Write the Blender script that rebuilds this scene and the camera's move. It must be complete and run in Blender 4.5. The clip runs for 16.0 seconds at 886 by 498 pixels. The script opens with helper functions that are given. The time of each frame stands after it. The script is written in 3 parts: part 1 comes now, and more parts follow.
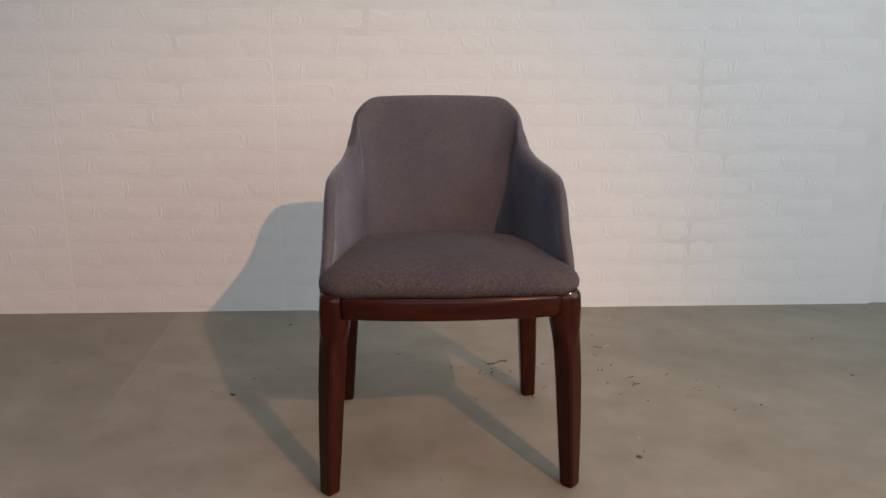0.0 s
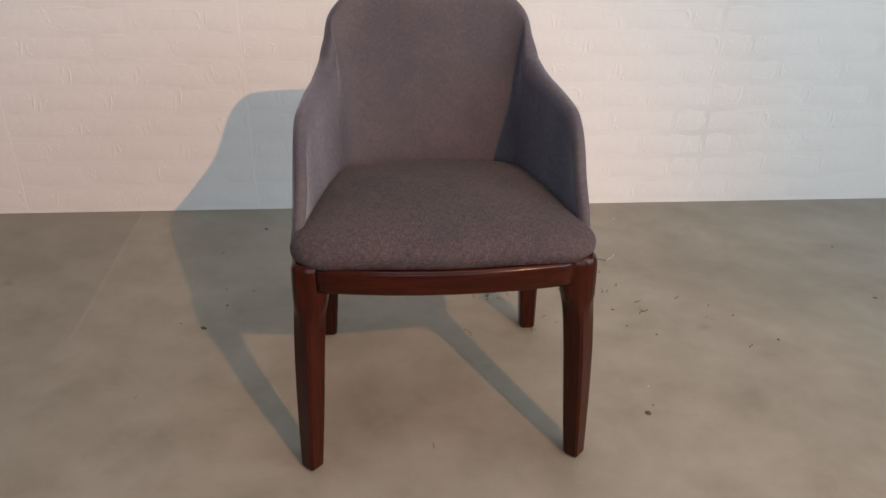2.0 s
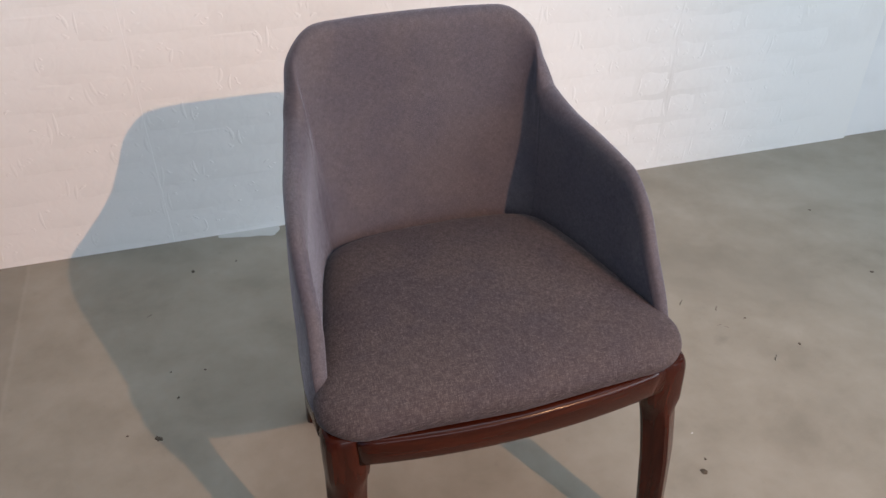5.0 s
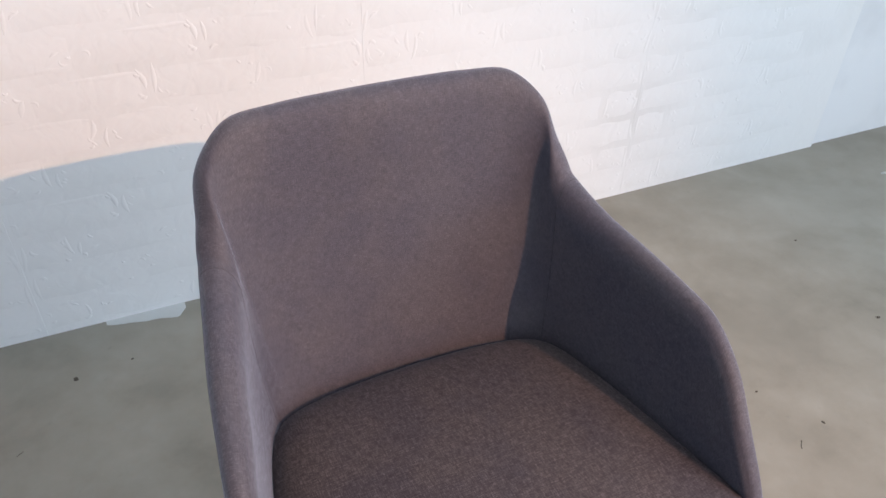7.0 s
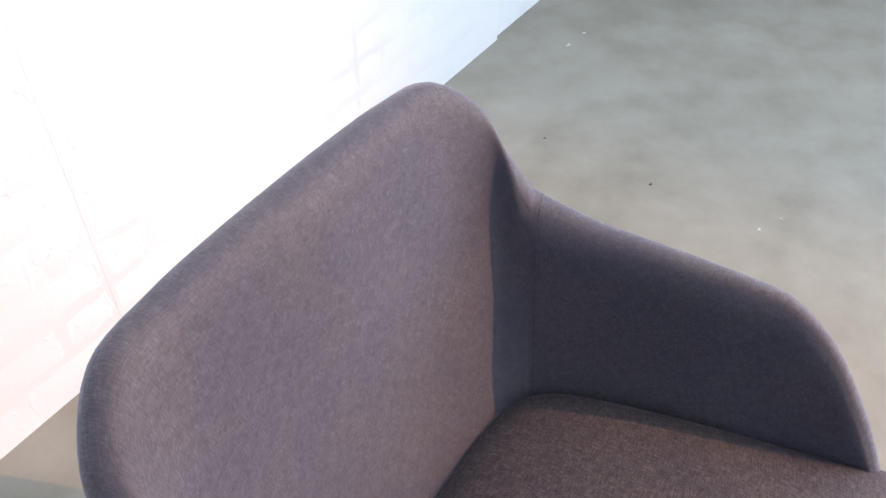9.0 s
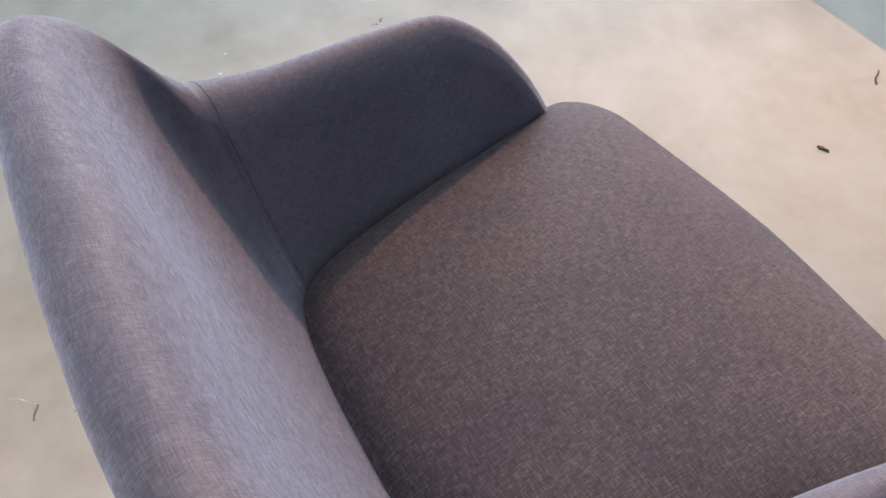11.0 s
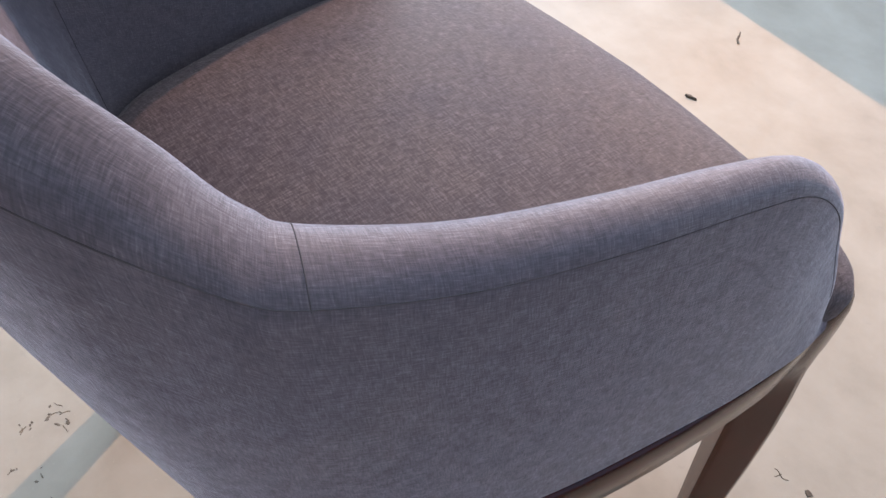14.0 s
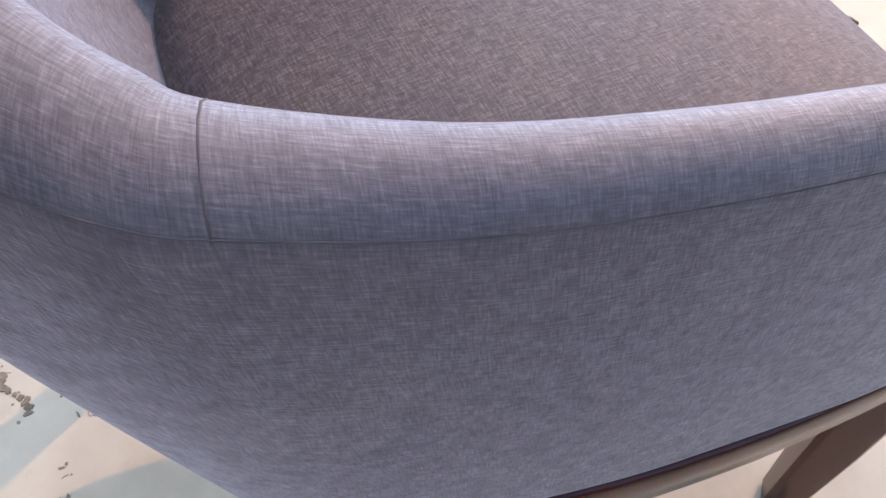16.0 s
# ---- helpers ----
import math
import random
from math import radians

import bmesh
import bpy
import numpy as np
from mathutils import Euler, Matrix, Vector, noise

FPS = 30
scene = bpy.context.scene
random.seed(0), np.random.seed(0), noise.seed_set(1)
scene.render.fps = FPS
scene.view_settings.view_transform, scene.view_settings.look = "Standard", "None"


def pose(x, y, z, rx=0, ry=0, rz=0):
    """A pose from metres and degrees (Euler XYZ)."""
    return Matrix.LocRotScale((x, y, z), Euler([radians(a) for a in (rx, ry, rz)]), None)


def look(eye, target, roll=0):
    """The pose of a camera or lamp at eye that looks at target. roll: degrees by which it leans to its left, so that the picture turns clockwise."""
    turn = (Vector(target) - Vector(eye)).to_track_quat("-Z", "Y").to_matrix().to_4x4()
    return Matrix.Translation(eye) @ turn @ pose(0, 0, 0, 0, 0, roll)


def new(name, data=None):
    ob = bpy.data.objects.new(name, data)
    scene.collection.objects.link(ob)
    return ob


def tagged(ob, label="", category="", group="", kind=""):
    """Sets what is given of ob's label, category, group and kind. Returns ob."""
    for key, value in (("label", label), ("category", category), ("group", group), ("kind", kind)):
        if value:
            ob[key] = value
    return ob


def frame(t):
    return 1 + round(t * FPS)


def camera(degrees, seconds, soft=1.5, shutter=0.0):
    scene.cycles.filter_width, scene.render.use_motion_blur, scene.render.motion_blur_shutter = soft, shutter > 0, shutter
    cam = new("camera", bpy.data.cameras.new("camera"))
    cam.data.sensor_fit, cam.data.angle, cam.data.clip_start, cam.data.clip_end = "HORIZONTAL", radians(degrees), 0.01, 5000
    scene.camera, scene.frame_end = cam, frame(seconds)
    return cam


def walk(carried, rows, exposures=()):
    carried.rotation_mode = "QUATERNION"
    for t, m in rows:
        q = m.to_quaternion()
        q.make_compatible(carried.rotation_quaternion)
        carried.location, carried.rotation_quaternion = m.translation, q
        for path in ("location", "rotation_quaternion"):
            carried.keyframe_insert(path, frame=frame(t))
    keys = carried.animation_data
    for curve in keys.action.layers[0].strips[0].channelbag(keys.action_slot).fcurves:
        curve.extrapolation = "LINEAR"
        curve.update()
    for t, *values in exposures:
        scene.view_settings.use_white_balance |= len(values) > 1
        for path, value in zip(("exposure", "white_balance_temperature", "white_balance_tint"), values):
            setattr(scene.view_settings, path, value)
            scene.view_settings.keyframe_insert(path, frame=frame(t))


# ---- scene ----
cam = camera(60.4, 16.0)
PATH = [
    (0, (-0.0548, 0.0190, 0.8950), (0.1205, 1.9521, 0.4127), 0.25),
    (0.5, (-0.0669, 0.0530, 1.0051), (0.1941, 1.9374, 0.3881), 0.63),
    (1, (-0.0252, 0.1608, 1.0288), (0.2923, 1.9876, 0.2793), 0.67),
    (1.5, (-0.0011, 0.2675, 1.0366), (0.2368, 2.0674, 0.1978), 0.49),
    (2, (-0.0402, 0.3391, 1.0599), (0.1586, 2.1041, 0.1405), 0.73),
    (2.5, (-0.1129, 0.4020, 1.1025), (0.1985, 2.1430, 0.1688), 0.91),
    (3, (-0.1721, 0.4507, 1.1360), (0.2580, 2.1486, 0.1705), 1.03),
    (3.5, (-0.1639, 0.5140, 1.1323), (0.2724, 2.1890, 0.1302), 0.80),
    (3.7, (-0.1552, 0.5575, 1.1433), (0.2683, 2.2200, 0.1153), 0.48),
    (5.8, (-0.2718, 0.9728, 1.2245), (0.3884, 2.4231, 0.0159), 0.01),
    (6, (-0.2742, 1.0101, 1.2277), (0.4460, 2.4309, 0.0183), 1.04),
    (6.5, (-0.2442, 1.1271, 1.2107), (0.5313, 2.5279, 0.0122), 2.72),
    (7, (-0.1795, 1.2796, 1.1884), (0.5469, 2.6816, -0.0390), 1.87),
    (7.5, (-0.1703, 1.3769, 1.1636), (0.5516, 2.7391, -0.1105), 2.22),
    (8, (-0.2058, 1.4920, 1.1456), (0.6250, 2.7671, -0.1521), -0.51),
    (8.2, (-0.2344, 1.5401, 1.1463), (0.7143, 2.7177, -0.1625), -0.05),
    (10.3, (-0.1335, 1.9608, 1.0526), (1.2101, 1.8085, -0.4210), -6.42),
    (10.5, (-0.1368, 1.9716, 1.0510), (1.1545, 1.6795, -0.4481), -7.72),
    (11, (-0.1718, 1.9850, 1.0358), (0.9519, 1.3680, -0.4993), -3.39),
    (11.5, (-0.2330, 2.0176, 1.0350), (0.8702, 1.2938, -0.4680), -1.16),
    (12, (-0.2750, 2.0592, 1.0109), (0.8305, 1.2327, -0.4364), -0.30),
    (12.5, (-0.2679, 2.0890, 0.9860), (0.7457, 1.1377, -0.4519), 0.51),
    (13, (-0.2640, 2.0576, 0.9384), (0.6873, 1.0172, -0.4803), 3.92),
    (13.5, (-0.2586, 2.0217, 0.8851), (0.7141, 1.0236, -0.5494), 6.16),
    (14, (-0.2536, 1.9925, 0.8496), (0.7707, 1.0910, -0.6125), 6.01),
    (14.5, (-0.2478, 1.9736, 0.8326), (0.7751, 1.1769, -0.6902), 5.60),
    (15, (-0.2343, 1.9554, 0.8238), (0.7855, 1.2889, -0.7623), 4.45),
    (15.5, (-0.2353, 1.9436, 0.8070), (0.7746, 1.3420, -0.8111), 3.75),
    (16, (-0.2195, 1.9331, 0.7857), (0.8003, 1.3536, -0.8342), 3.16),
]
EXPOSURES = [(0.0, -0.50, 7600, 12), (1.5, -0.24, 7600, 12), (3.5, -0.16, 7300, 11), (6.0, 0.18, 6800, 10), (7.0, 0.27, 6700, 10), (8.0, 0.53, 6500, 10), (10.5, 0.75, 6500, 11),
             (12.5, 0.8, 6400, 10), (13.5, 0.85, 6350, 10), (14.5, 1.25, 6300, 11), (15.5, 1.31, 6250, 11), (16.0, 1.46, 6200, 11)]
walk(cam, [(t, look(eye, target, roll)) for t, eye, target, roll in PATH], EXPOSURES)

# ------------------------------------------------------------------ light
world = bpy.data.worlds.new("sky")
scene.world = world
world.use_nodes = True
wt = world.node_tree
sky = wt.nodes.new("ShaderNodeTexSky")
sky.sky_type, sky.sun_disc = "NISHITA", False
sky.sun_elevation, sky.sun_rotation = radians(40), radians(60)
wt.nodes["Background"].inputs["Strength"].default_value = 0.1
wt.links.new(sky.outputs["Color"], wt.nodes["Background"].inputs["Color"])


def lamp(name, kind, m, energy, colour, **settings):
    data = bpy.data.lights.new(name, kind)
    data.energy, data.color = energy, colour
    if kind == "AREA":
        data.shape, data.size, data.size_y = "RECTANGLE", settings["size"], settings["size_y"]
    if kind == "SPOT":
        data.spot_size, data.spot_blend, data.shadow_soft_size = settings["cone"], settings["blend"], settings["radius"]
    ob = new(name, data)
    ob.matrix_world = m
    return ob


# warm ceiling spotlight in front of the chair, east window daylight, added fills elsewhere
lamp("spot_light", "SPOT", look((1.85, -2.00, 3.16), (-0.15, 1.75, 0.1)), 610, (1.0, 0.55, 0.32), cone=radians(41), blend=0.85, radius=0.018)
lamp("window_light_east", "AREA", look((2.90, -0.6, 1.65), (0.0, 1.2, 0.7)), 98, (0.70, 0.83, 1.0), size=3.0, size_y=1.8)
# front fill added to lift wall and backrest; its window is unseen
lamp("cool_fill_south", "AREA", look((0.4, -3.55, 1.60), (0.2, 0.0, 0.7)), 46, (0.73, 0.83, 1.0), size=3.2, size_y=1.5)

# blue fill added for the chair's west-facing sides; no window is known there
lamp("blue_fill_west", "AREA", look((-3.16, 0.4, 1.7), (0.0, 0.8, 0.6)), 4, (0.22, 0.48, 1.0), size=3.0, size_y=1.8)
# overhead fill added for seat and crests; no skylight is known here
lamp("overhead_fill", "AREA", look((0.75, 1.40, 3.36), (0.75, 1.4001, 0.0)), 36, (0.72, 0.86, 1.0), size=2.2, size_y=1.8)


# ------------------------------------------------------------------ materials
class Mat:
    """A node material built step by step."""

    def __init__(self, name, rough=0.6, metal=0.0):
        self.m = bpy.data.materials.new(name)
        self.m.use_nodes = True
        self.t = self.m.node_tree
        self.b = self.t.nodes["Principled BSDF"]
        self.set("Roughness", rough)
        self.set("Metallic", metal)

    def set(self, key, value):
        if hasattr(value, "is_output"):
            self.t.links.new(value, self.b.inputs[key])
        else:
            self.b.inputs[key].default_value = value

    def node(self, kind, out=0, inputs=None, **attrs):
        n = self.t.nodes.new(kind)
        for k, v in attrs.items():
            setattr(n, k, v)
        for k, v in (inputs or {}).items():
            if hasattr(v, "is_output"):
                self.t.links.new(v, n.inputs[k])
            else:
                n.inputs[k].default_value = v
        return n.outputs[out]

    def coords(self, which="Object", scale=(1, 1, 1), turn=0.0):
        c = self.node("ShaderNodeTexCoord", which)
        return self.node("ShaderNodeMapping", 0, {"Vector": c, "Scale": scale, "Rotation": (0, 0, radians(turn))})

    def noise(self, vec, scale, detail=4, rough=0.55, distort=0.0):
        return self.node("ShaderNodeTexNoise", 0, {"Vector": vec, "Scale": scale, "Detail": detail, "Roughness": rough, "Distortion": distort})

    def ramp(self, fac, stops):
        n = self.t.nodes.new("ShaderNodeValToRGB")
        e = n.color_ramp.elements
        while len(e) < len(stops):
            e.new(0.5)
        for el, (p, c) in zip(e, stops):
            el.position = p
            el.color = (*c, 1) if len(c) == 3 else c
        self.t.links.new(fac, n.inputs[0])
        return n.outputs[0]

    def mix(self, a, b, fac, blend="MIX"):
        n = self.t.nodes.new("ShaderNodeMix")
        n.data_type, n.blend_type = "RGBA", blend
        for sock, v in ((n.inputs[0], fac), (n.inputs[6], a), (n.inputs[7], b)):
            if hasattr(v, "is_output"):
                self.t.links.new(v, sock)
            else:
                sock.default_value = v if isinstance(v, (int, float)) else (*v, 1)
        return n.outputs[2]

    def maths(self, op, a, b=0.0, clamp=False):
        return self.node("ShaderNodeMath", 0, {0: a, 1: b}, operation=op, use_clamp=clamp)

    def span(self, v, a, b, c=0.0, d=1.0):
        return self.node("ShaderNodeMapRange", 0, {"Value": v, "From Min": a, "From Max": b, "To Min": c, "To Max": d}, interpolation_type="SMOOTHSTEP")

    def bump(self, *layers):
        last = None
        for height, dist, strength in layers:
            inp = {"Height": height, "Distance": dist, "Strength": strength}
            if last is not None:
                inp["Normal"] = last
            last = self.node("ShaderNodeBump", 0, inp)
        self.set("Normal", last)


def fabric_material(name, stops, fleck_strength, slubby, contrast, sheen, gloss):
    """Melange woven upholstery: crossing slubby threads, brown-grey with pale flecks and a violet sheen tint standing
    in for cool daylight.
    """
    f = Mat(name, 0.70)
    warp = f.noise(f.coords("UV", (1500, 170, 1)), 1.0, 2, 0.6)
    weft = f.noise(f.coords("UV", (170, 1500, 1)), 1.0, 2, 0.6)
    slub_a = f.noise(f.coords("UV", (660, 80, 1)), 1.0, 2, 0.5)
    slub_b = f.noise(f.coords("UV", (80, 660, 1)), 1.0, 2, 0.5)
    weave = f.maths("MULTIPLY", f.maths("ADD", warp, weft), 0.5)
    slub = f.maths("MULTIPLY", f.maths("ADD", slub_a, slub_b), 0.5)
    both = f.maths("ADD", f.maths("MULTIPLY", weave, 1 - slubby), f.maths("MULTIPLY", slub, slubby))
    both = f.maths("ADD", f.maths("MULTIPLY", f.maths("SUBTRACT", both, 0.5), contrast), 0.5)
    col = f.ramp(both, list(zip((0.33, 0.47, 0.53, 0.66), stops)))
    fleck = f.maths("MAXIMUM", f.span(warp, 0.64, 0.74), f.span(weft, 0.64, 0.74))
    col = f.mix(col, (0.30, 0.265, 0.245), f.maths("MULTIPLY", fleck, fleck_strength))
    cloud = f.noise(f.coords("Object", (9, 9, 9)), 1.0, 3)
    col = f.mix(col, f.mix(col, (0.82, 0.84, 0.93), 1.0, "MULTIPLY"), f.span(cloud, 0.35, 0.65))
    nap = f.noise(f.coords("Object", (110, 110, 110)), 1.0, 4, 0.65)
    col = f.mix(col, (0.66, 0.66, 0.70), f.span(nap, 0.40, 0.66, 0.0, 0.32), "MULTIPLY")
    f.set("Base Color", col)
    f.set("Specular IOR Level", gloss)
    f.set("Sheen Weight", f.maths("MULTIPLY", f.maths("MULTIPLY", f.span(both, 0.36, 0.64, 0.35, 1.65), f.span(nap, 0.38, 0.64, 1.15, 0.80)), sheen))
    f.set("Sheen Roughness", 0.45)
    # violet tint puts the cool daylight into the sheen
    f.set("Sheen Tint", (0.86, 0.86, 1.0, 1.0))
    f.bump((weave, 0.0006, 0.35), (slub, 0.0009, 0.2), (f.noise(f.coords("Object", (16, 16, 16)), 1.0, 3), 0.004, 0.12))
    return f.m


def wood_material(name, lie):
    """Dark red-brown stained hardwood under satin lacquer; lie: the scale of the grain along x, y and z."""
    w = Mat(name, 0.3)
    p = w.coords("Object", lie)
    grain = w.noise(p, 2.0, 6, 0.62, 0.6)
    fine = w.noise(w.coords("Object", tuple(v * 12.0 for v in lie)), 1.0, 3)
    col = w.ramp(grain, [(0.25, (0.020, 0.0032, 0.0012)), (0.5, (0.033, 0.0054, 0.0020)), (0.78, (0.056, 0.0100, 0.0034))])
    col = w.mix(col, (0.014, 0.006, 0.004), w.span(fine, 0.58, 0.78, 0.0, 0.08))
    w.set("Base Color", col)
    w.set("Roughness", w.span(grain, 0.2, 0.8, 0.20, 0.25))
    w.set("Coat Weight", 0.14)
    w.set("Specular IOR Level", 0.2)
    w.set("Coat Roughness", 0.08)
    w.bump((fine, 0.0003, 0.10), (grain, 0.0008, 0.05))
    return w.m


def concrete_material():
    """Power-trowelled grey-beige concrete: clouds, trowel arcs, stains, a duller repaired patch, hairline scratches."""
    c = Mat("concrete", 0.4)
    o = c.coords()
    big = c.noise(o, 1.5, 5, 0.6, 0.2)
    mid = c.noise(o, 5.2, 6, 0.62, 0.15)
    fine = c.noise(o, 38, 5, 0.65)
    grit = c.noise(o, 260, 3, 0.6)
    col = c.ramp(mid, [(0.28, (0.214, 0.192, 0.156)), (0.5, (0.268, 0.243, 0.201)), (0.74, (0.318, 0.292, 0.247))])
    col = c.mix(col, (0.195, 0.179, 0.148), c.span(big, 0.5, 0.7, 0.0, 0.55))
    col = c.mix(col, (0.356, 0.329, 0.283), c.span(big, 0.46, 0.28, 0.0, 0.40))
    col = c.mix(col, (0.19, 0.176, 0.152), c.span(fine, 0.60, 0.78, 0.0, 0.35))
    col = c.mix(col, (0.50, 0.47, 0.42), c.span(grit, 0.66, 0.80, 0.0, 0.25))
    xyz = c.node("ShaderNodeSeparateXYZ", 0, {0: c.node("ShaderNodeTexCoord", "Object")})
    sep = xyz.node
    wob = c.maths("MULTIPLY", c.maths("SUBTRACT", fine, 0.5), 0.014)
    patch = c.maths("MULTIPLY", c.span(c.maths("ADD", sep.outputs[0], wob), -0.768, -0.778), c.span(c.maths("ADD", sep.outputs[1], wob), 1.90, 2.06))
    col = c.mix(col, (0.205, 0.188, 0.160), c.maths("MULTIPLY", patch, 0.28))
    # slab joint: the highlight on its raised edge is painted as a pale line
    joint_highlight = c.maths("MULTIPLY", c.span(c.maths("ABSOLUTE", c.maths("ADD", c.maths("ADD", sep.outputs[0], wob), 0.768)), 0.007, 0.001), c.span(sep.outputs[1], 1.96, 1.99))
    col = c.mix(col, (0.36, 0.33, 0.285), c.maths("MULTIPLY", joint_highlight, 0.17))
    arcs = c.node("ShaderNodeTexWave", 1, {"Vector": c.coords("Object", (1, 1, 1), 35), "Scale": 1.6, "Distortion": 9.0, "Detail": 4.0, "Detail Scale": 1.4}, wave_type="RINGS")
    col = c.mix(col, (0.42, 0.39, 0.335), c.span(arcs, 0.55, 0.95, 0.0, 0.05))
    spots = c.node("ShaderNodeTexVoronoi", 0, {"Vector": o, "Scale": 3.3, "Randomness": 1.0})
    col = c.mix(col, (0.14, 0.128, 0.108), c.span(c.maths("ADD", spots, c.maths("MULTIPLY", fine, 0.16)), 0.17, 0.09, 0.0, 0.38))
    c.set("Base Color", col)
    c.set("Roughness", c.maths("ADD", c.span(mid, 0.25, 0.75, 0.48, 0.64), c.maths("MULTIPLY", patch, 0.08)))
    c.set("Specular IOR Level", 0.14)
    c.bump((mid, 0.004, 0.08), (fine, 0.0015, 0.12), (grit, 0.0005, 0.15))
    return c.m


def foam_material():
    """White embossed foam panel: slightly uneven skin, faint grime."""
    w = Mat("foam_panel", 0.5)
    o = w.coords("Object")
    rnd = w.node("ShaderNodeObjectInfo", "Random")
    shift = w.node("ShaderNodeVectorMath", 0, {0: o, 1: w.node("ShaderNodeCombineXYZ", 0, {0: w.maths("MULTIPLY", rnd, 37.0), 1: 0.0, 2: w.maths("MULTIPLY", rnd, 11.0)})}, operation="ADD")
    n1 = w.noise(shift, 21, 2, 0.5, 1.4)
    n2 = w.noise(shift, 46, 3, 0.6, 0.5)
    blotch = w.noise(o, 2.2, 4)
    col = w.mix((0.80, 0.79, 0.775), (0.72, 0.71, 0.69), w.span(blotch, 0.45, 0.75))
    w.set("Base Color", col)
    w.bump((n1, 0.008, 0.10), (n2, 0.0015, 0.08))
    return w.m


def plaster_material(name, colour):
    p = Mat(name, 0.8)
    o = p.coords()
    n = p.noise(o, 3.0, 5)
    f = p.noise(o, 120, 3)
    p.set("Base Color", p.mix(colour, tuple(v * 0.88 for v in colour), p.span(n, 0.4, 0.7)))
    p.bump((f, 0.001, 0.15), (n, 0.01, 0.1))
    return p.m


def plain_material(name, colour, rough=0.5, metal=0.0):
    p = Mat(name, rough, metal)
    n = p.noise(p.coords(), 60, 4)
    p.set("Base Color", p.mix(tuple(v * 0.7 for v in colour), tuple(min(1, v * 1.2) for v in colour), p.span(n, 0.3, 0.7)))
    p.bump((n, 0.0006, 0.3))
    return p.m


# one cloth twice: shell tinted for cool daylight, seat for the warm spot
FABRIC = fabric_material("woven_fabric", ((0.037, 0.0295, 0.0350), (0.066, 0.0540, 0.0630), (0.092, 0.0760, 0.0870), (0.165, 0.141, 0.154)), 0.08, 0.28, 0.65, 0.36, 0.45)
FABRIC_WARM_LIT = fabric_material("woven_fabric_warm_lit", ((0.035, 0.0255, 0.0255), (0.062, 0.0460, 0.0455), (0.086, 0.0655, 0.0642), (0.160, 0.126, 0.120)), 0.12, 0.46, 1.05, 0.06, 0.16)
WOOD = wood_material("stained_wood", (34, 34, 3.2))
WOOD_ACROSS = wood_material("stained_wood_across", (3.2, 34, 34))
WOOD_ALONG = wood_material("stained_wood_along", (34, 3.2, 34))
CONCRETE = concrete_material()
FOAM = foam_material()
WALL = plaster_material("wall_paint", (0.78, 0.78, 0.78))
# dark blue-grey chosen to dim and cool bounce from the unseen west wall
DIM_BOUNCE_WALL = plaster_material("dim_bounce_paint", (0.14, 0.18, 0.26))
CEILING = plaster_material("ceiling_paint", (0.80, 0.80, 0.79))
THREAD = plain_material("dark_thread", (0.058, 0.049, 0.054), 0.95)
SOCKET = plaster_material("socket_plastic", (0.76, 0.75, 0.73))
PLASTIC = plain_material("white_plastic", (0.74, 0.72, 0.70), 0.35)
HOLE_SHADE = plain_material("socket_hole_shade", (0.012, 0.012, 0.012), 0.6)
LITTER = plain_material("dry_leaf", (0.072, 0.057, 0.041), 0.9)
RESIDUE = plain_material("dried_residue", (0.105, 0.085, 0.064), 0.85)
CHIP = plain_material("paint_chip", (0.52, 0.51, 0.48), 0.7)
FILM = plaster_material("paint_film", (0.52, 0.52, 0.50))


# ------------------------------------------------------------------ mesh helpers
def mesh_of(name, verts, faces, material, smooth=True):
    me = bpy.data.meshes.new(name)
    me.from_pydata([tuple(v) for v in verts], [], faces)
    me.materials.append(material)
    if smooth:
        me.polygons.foreach_set("use_smooth", [True] * len(me.polygons))
    me.update()
    return me


def child(name, me, parent, label="", m=None):
    ob = new(name, me)
    ob.parent = parent
    if m is not None:
        ob.matrix_basis = m
    return tagged(ob, label)


def part(name, bm, material, parent, label="", smooth=False):
    me = bpy.data.meshes.new(name)
    bmesh.ops.recalc_face_normals(bm, faces=bm.faces)
    bm.to_mesh(me)
    bm.free()
    me.materials.append(material)
    if smooth:
        me.polygons.foreach_set("use_smooth", [True] * len(me.polygons))
    return child(name, me, parent, label)


def box(bm, lo, hi):
    vs = [bm.verts.new((x, y, z)) for z in (lo[2], hi[2]) for y in (lo[1], hi[1]) for x in (lo[0], hi[0])]
    for f in ((0, 2, 3, 1), (4, 5, 7, 6), (0, 1, 5, 4), (2, 6, 7, 3), (0, 4, 6, 2), (1, 3, 7, 5)):
        bm.faces.new([vs[i] for i in f])
    return bm


def spline(points, t):
    """Catmull-Rom through points, t from 0 to 1 with even steps per point."""
    n = len(points) - 1
    k = min(int(t * n), n - 1)
    f = t * n - k
    p = [np.array(points[min(max(i, 0), n)], float) for i in range(k - 1, k + 3)]
    if k == 0:
        p[0] = 2 * p[1] - p[2]
    if k == n - 1:
        p[3] = 2 * p[2] - p[1]
    return 0.5 * (2 * p[1] + (p[2] - p[0]) * f + (2 * p[0] - 5 * p[1] + 4 * p[2] - p[3]) * f * f + (3 * p[1] - p[0] - 3 * p[2] + p[3]) * f ** 3)


